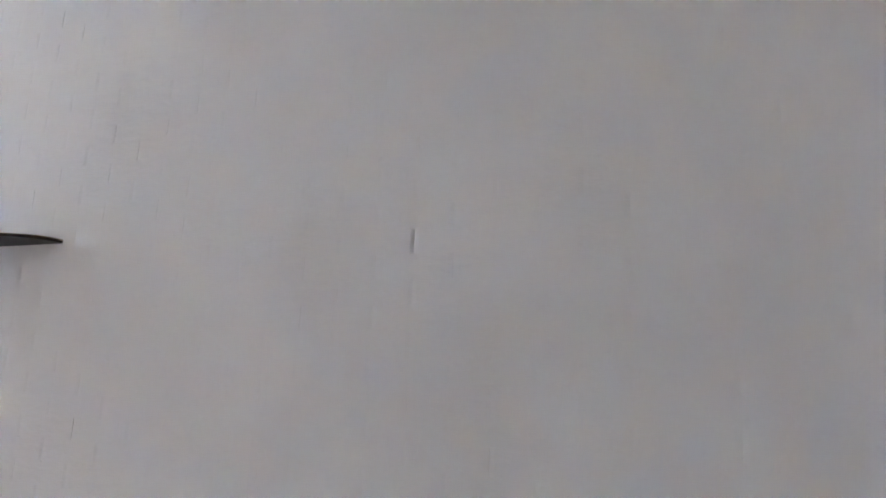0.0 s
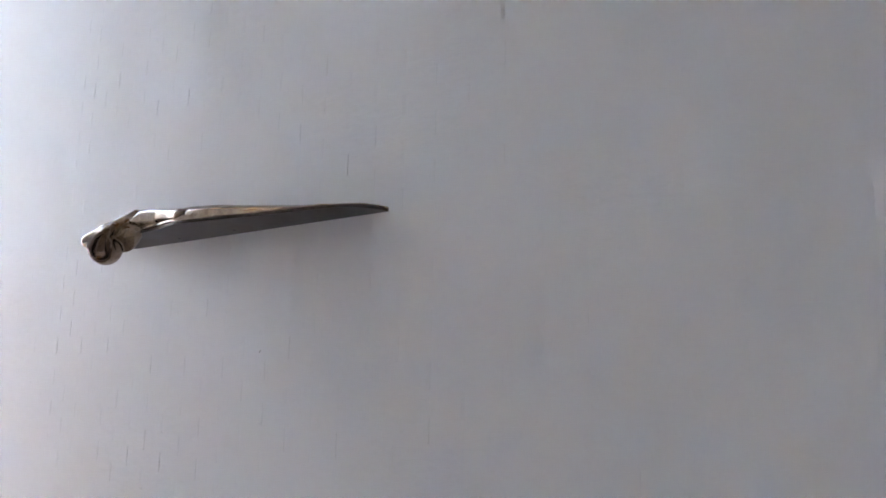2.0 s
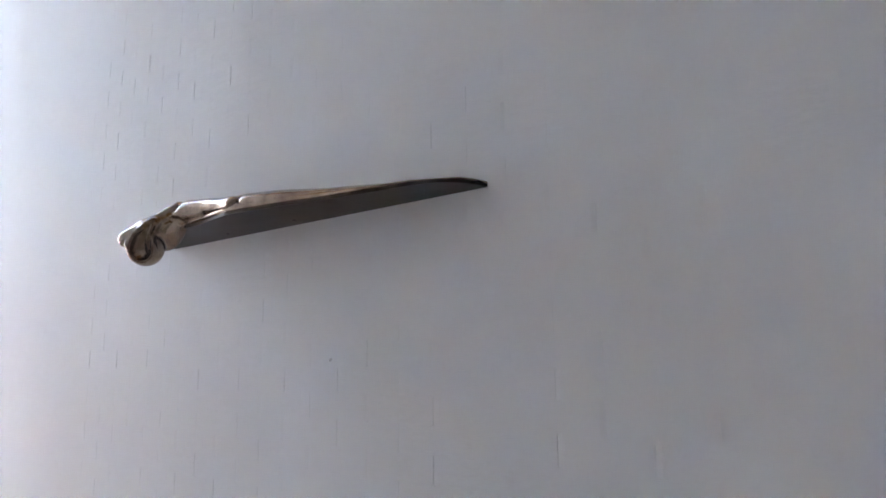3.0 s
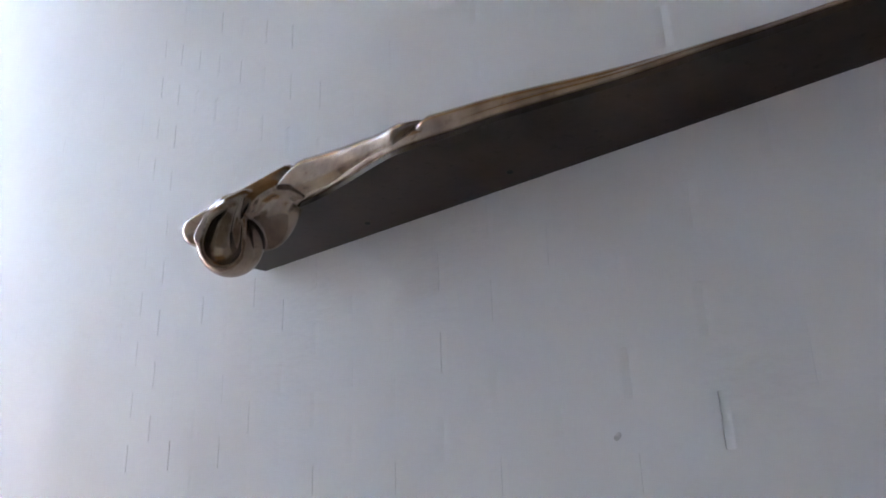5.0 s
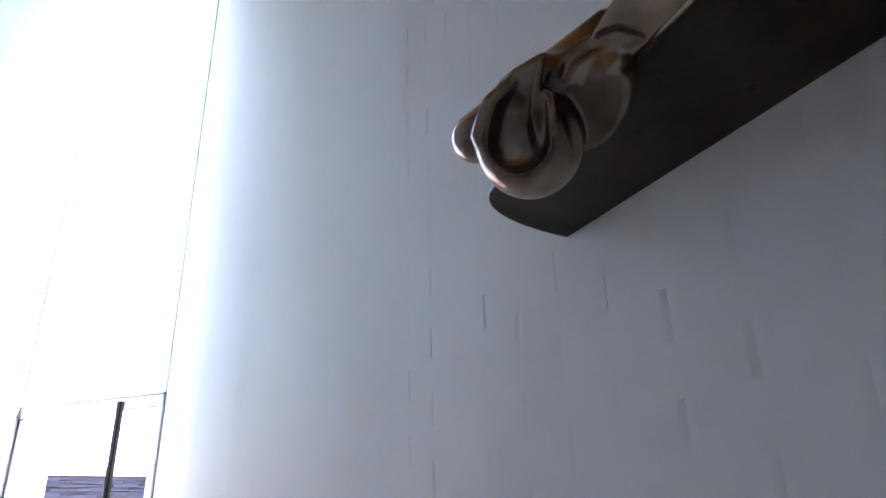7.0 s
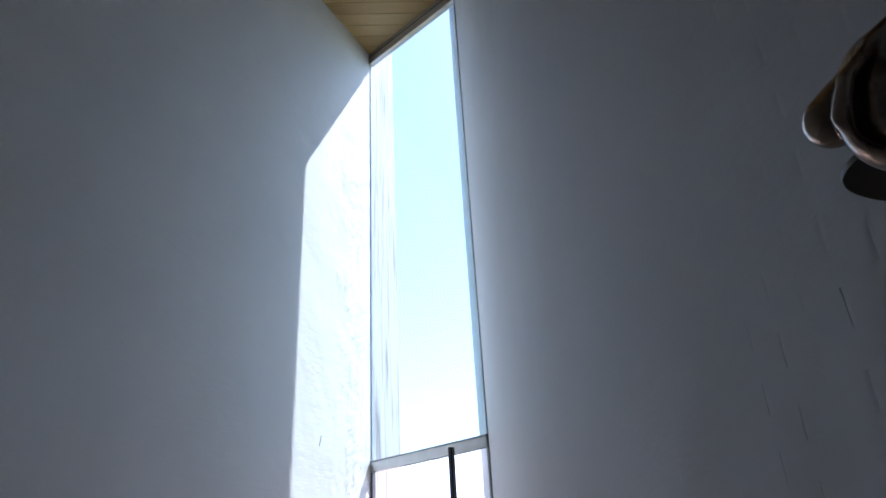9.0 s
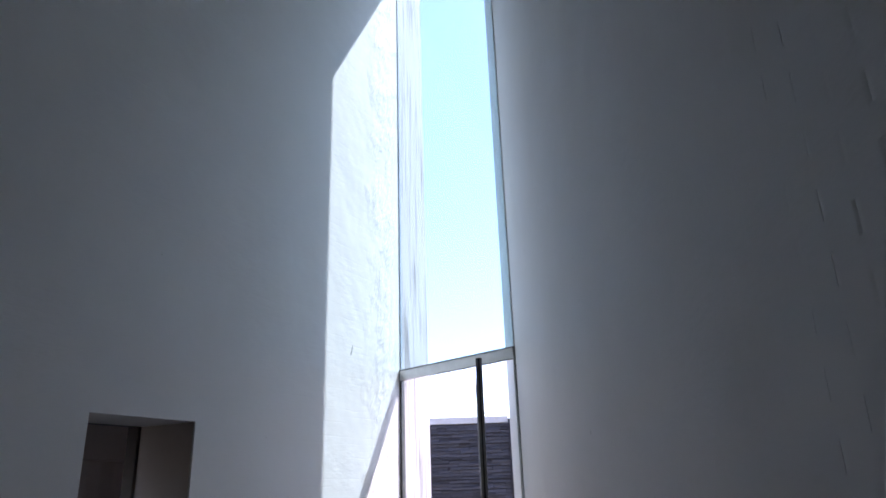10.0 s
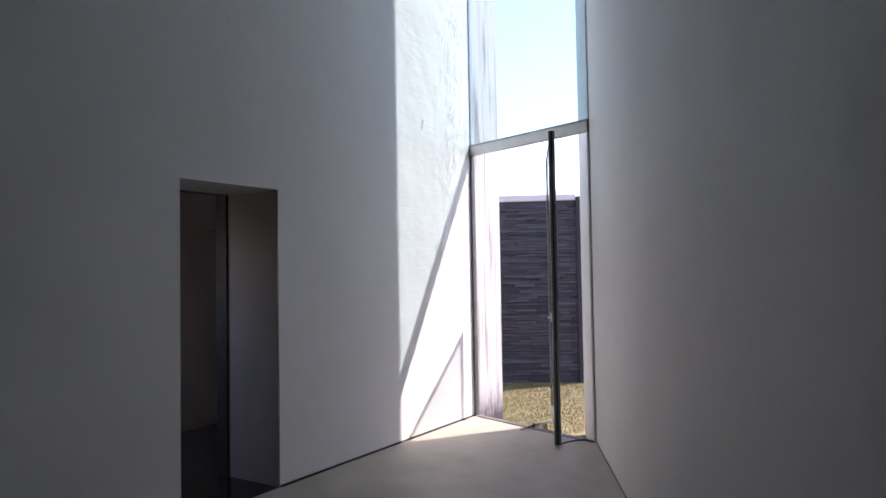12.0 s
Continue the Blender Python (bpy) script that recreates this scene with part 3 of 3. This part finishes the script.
def long_edge():
    """Rounded strip along the front of the blade, thinning out towards the tip."""
    ys = [-5.99 - 0.036 * i for i in range(14)]
    return tube([(-(reach(y) - 0.018), y, Z0 + crest(y) * 0.46) for y in ys], [0.008] + [0.0185 - 0.0125 * i / 12 for i in range(13)], 14)


sculpture = new("wall_sculpture")
tagged(sculpture, "long blade-shaped bronze sculpture with scrolled end fixed to the white wall", "sculpture")
part("body", body_mesh(), BRONZE, sculpture, "", True)
# thin plate under the body, coloured as bronze in shade
part("underside", underside_mesh(), BRONZE_SHADED, sculpture, "flat bronze underside with its shade put into the colour")
part("scroll", scroll_mesh(), BRONZE, sculpture, "polished folded scroll", True)
part("front_edge", long_edge(), BRONZE, sculpture, "", True)
for y in (-5.769, -6.051):
    part("screw_hole", tube([(-0.047, y, Z0 - 0.0012), (-0.047, y, Z0 + 0.002)], [0.0045, 0.0045], 12), DARK, sculpture)

# ---- bricks of the garden wall ----
def brick_mesh(length, height):
    bm = box((0, -0.020, 0), (length, 0.02, height), None, 0.003)
    me = bpy.data.meshes.new("brick")
    bm.to_mesh(me)
    bm.free()
    me.materials.append(SLATE)
    return me


BRICKS = [brick_mesh(l, h) for l, h in ((0.296, 0.041), (0.292, 0.039), (0.297, 0.042), (0.288, 0.040))]
rng = random.Random(3)
z, course = GROUND + 0.01, 0
while z < 2.455:
    x = -0.78 + (0.15 if course % 2 else 0.0) + rng.uniform(-0.04, 0.04)
    while x < 0.50:
        b = new("brick", rng.choice(BRICKS))
        b.parent = yard
        b.matrix_local = pose(x, rng.uniform(-0.022, 0.014), z + rng.uniform(-0.004, 0.004), rng.uniform(-8, 8), rng.uniform(-1.2, 1.2), rng.uniform(-2.5, 2.5))
        x += 0.300
    z += 0.0445
    course += 1

# ---- bricks of the painted wall: only the upright joints are open ----
B_LONG, B_HIGH = 0.195, 0.060


def painted_brick_ring(a, b, left, right, front):
    """Plan of one brick between its joints: (out of the wall, along it)."""
    return [(-0.004, a), (-0.004, b), (front - right, b), (front, b - 0.011), (front, a + 0.011), (front - left, a)]


def joint_depth(rng, filled=1.0):
    return (0.0003 + 0.0010 * rng.random()) * filled


rng = random.Random(11)
VARIANTS = []
for k in range(14):
    me = bpy.data.meshes.new("painted_brick")
    ring = painted_brick_ring(0, B_LONG, joint_depth(rng), joint_depth(rng), 0.0026 + rng.uniform(-0.00003, 0.00003))
    vs = [(al, out, zz) for zz in (0, B_HIGH) for out, al in ring]
    me.from_pydata(vs, [], [(i, (i + 1) % 6, 6 + (i + 1) % 6, 6 + i) for i in range(6)] + [tuple(range(6))[::-1], tuple(range(6, 12))])
    me.materials.append(PAINT)
    VARIANTS.append(me)
vs, fs = [], []
course = 0
z = 1.787 - 30 * B_HIGH
while z < 8.10:
    y = -5.584 - 43 * B_LONG + (B_LONG / 2 if course % 2 else 0)
    while y < -0.02:
        if y > -6.97 and y < -5.0 and 1.04 < z < 2.80:
            b = new("brick", rng.choice(VARIANTS))
            b.parent = wall_right
            b.matrix_local = Matrix.Translation((y - BACK, 0, z))
        else:
            base = len(vs)
            filled = 0.35 if y > -5.0 else 0.7      # joints nearly painted shut towards the window
            ring = painted_brick_ring(max(y, BACK + 0.002), min(y + B_LONG, -0.002), joint_depth(rng, filled), joint_depth(rng, filled), 0.0026 + rng.uniform(-0.00003, 0.00003))
            vs += [(al - BACK, out, zz) for zz in (z, z + B_HIGH) for out, al in ring]
            fs += [(base + i, base + (i + 1) % 6, base + 6 + (i + 1) % 6, base + 6 + i) for i in range(6)] + [tuple(range(base, base + 6))[::-1], tuple(range(base + 6, base + 12))]
        y += B_LONG
    z += B_HIGH
    course += 1
me = bpy.data.meshes.new("brickwork")
me.from_pydata(vs, [], fs)
me.materials.append(PAINT)
brickwork = new("brickwork", me)
brickwork.parent = wall_right
tagged(brickwork, "white painted bricks", kind="stuff")
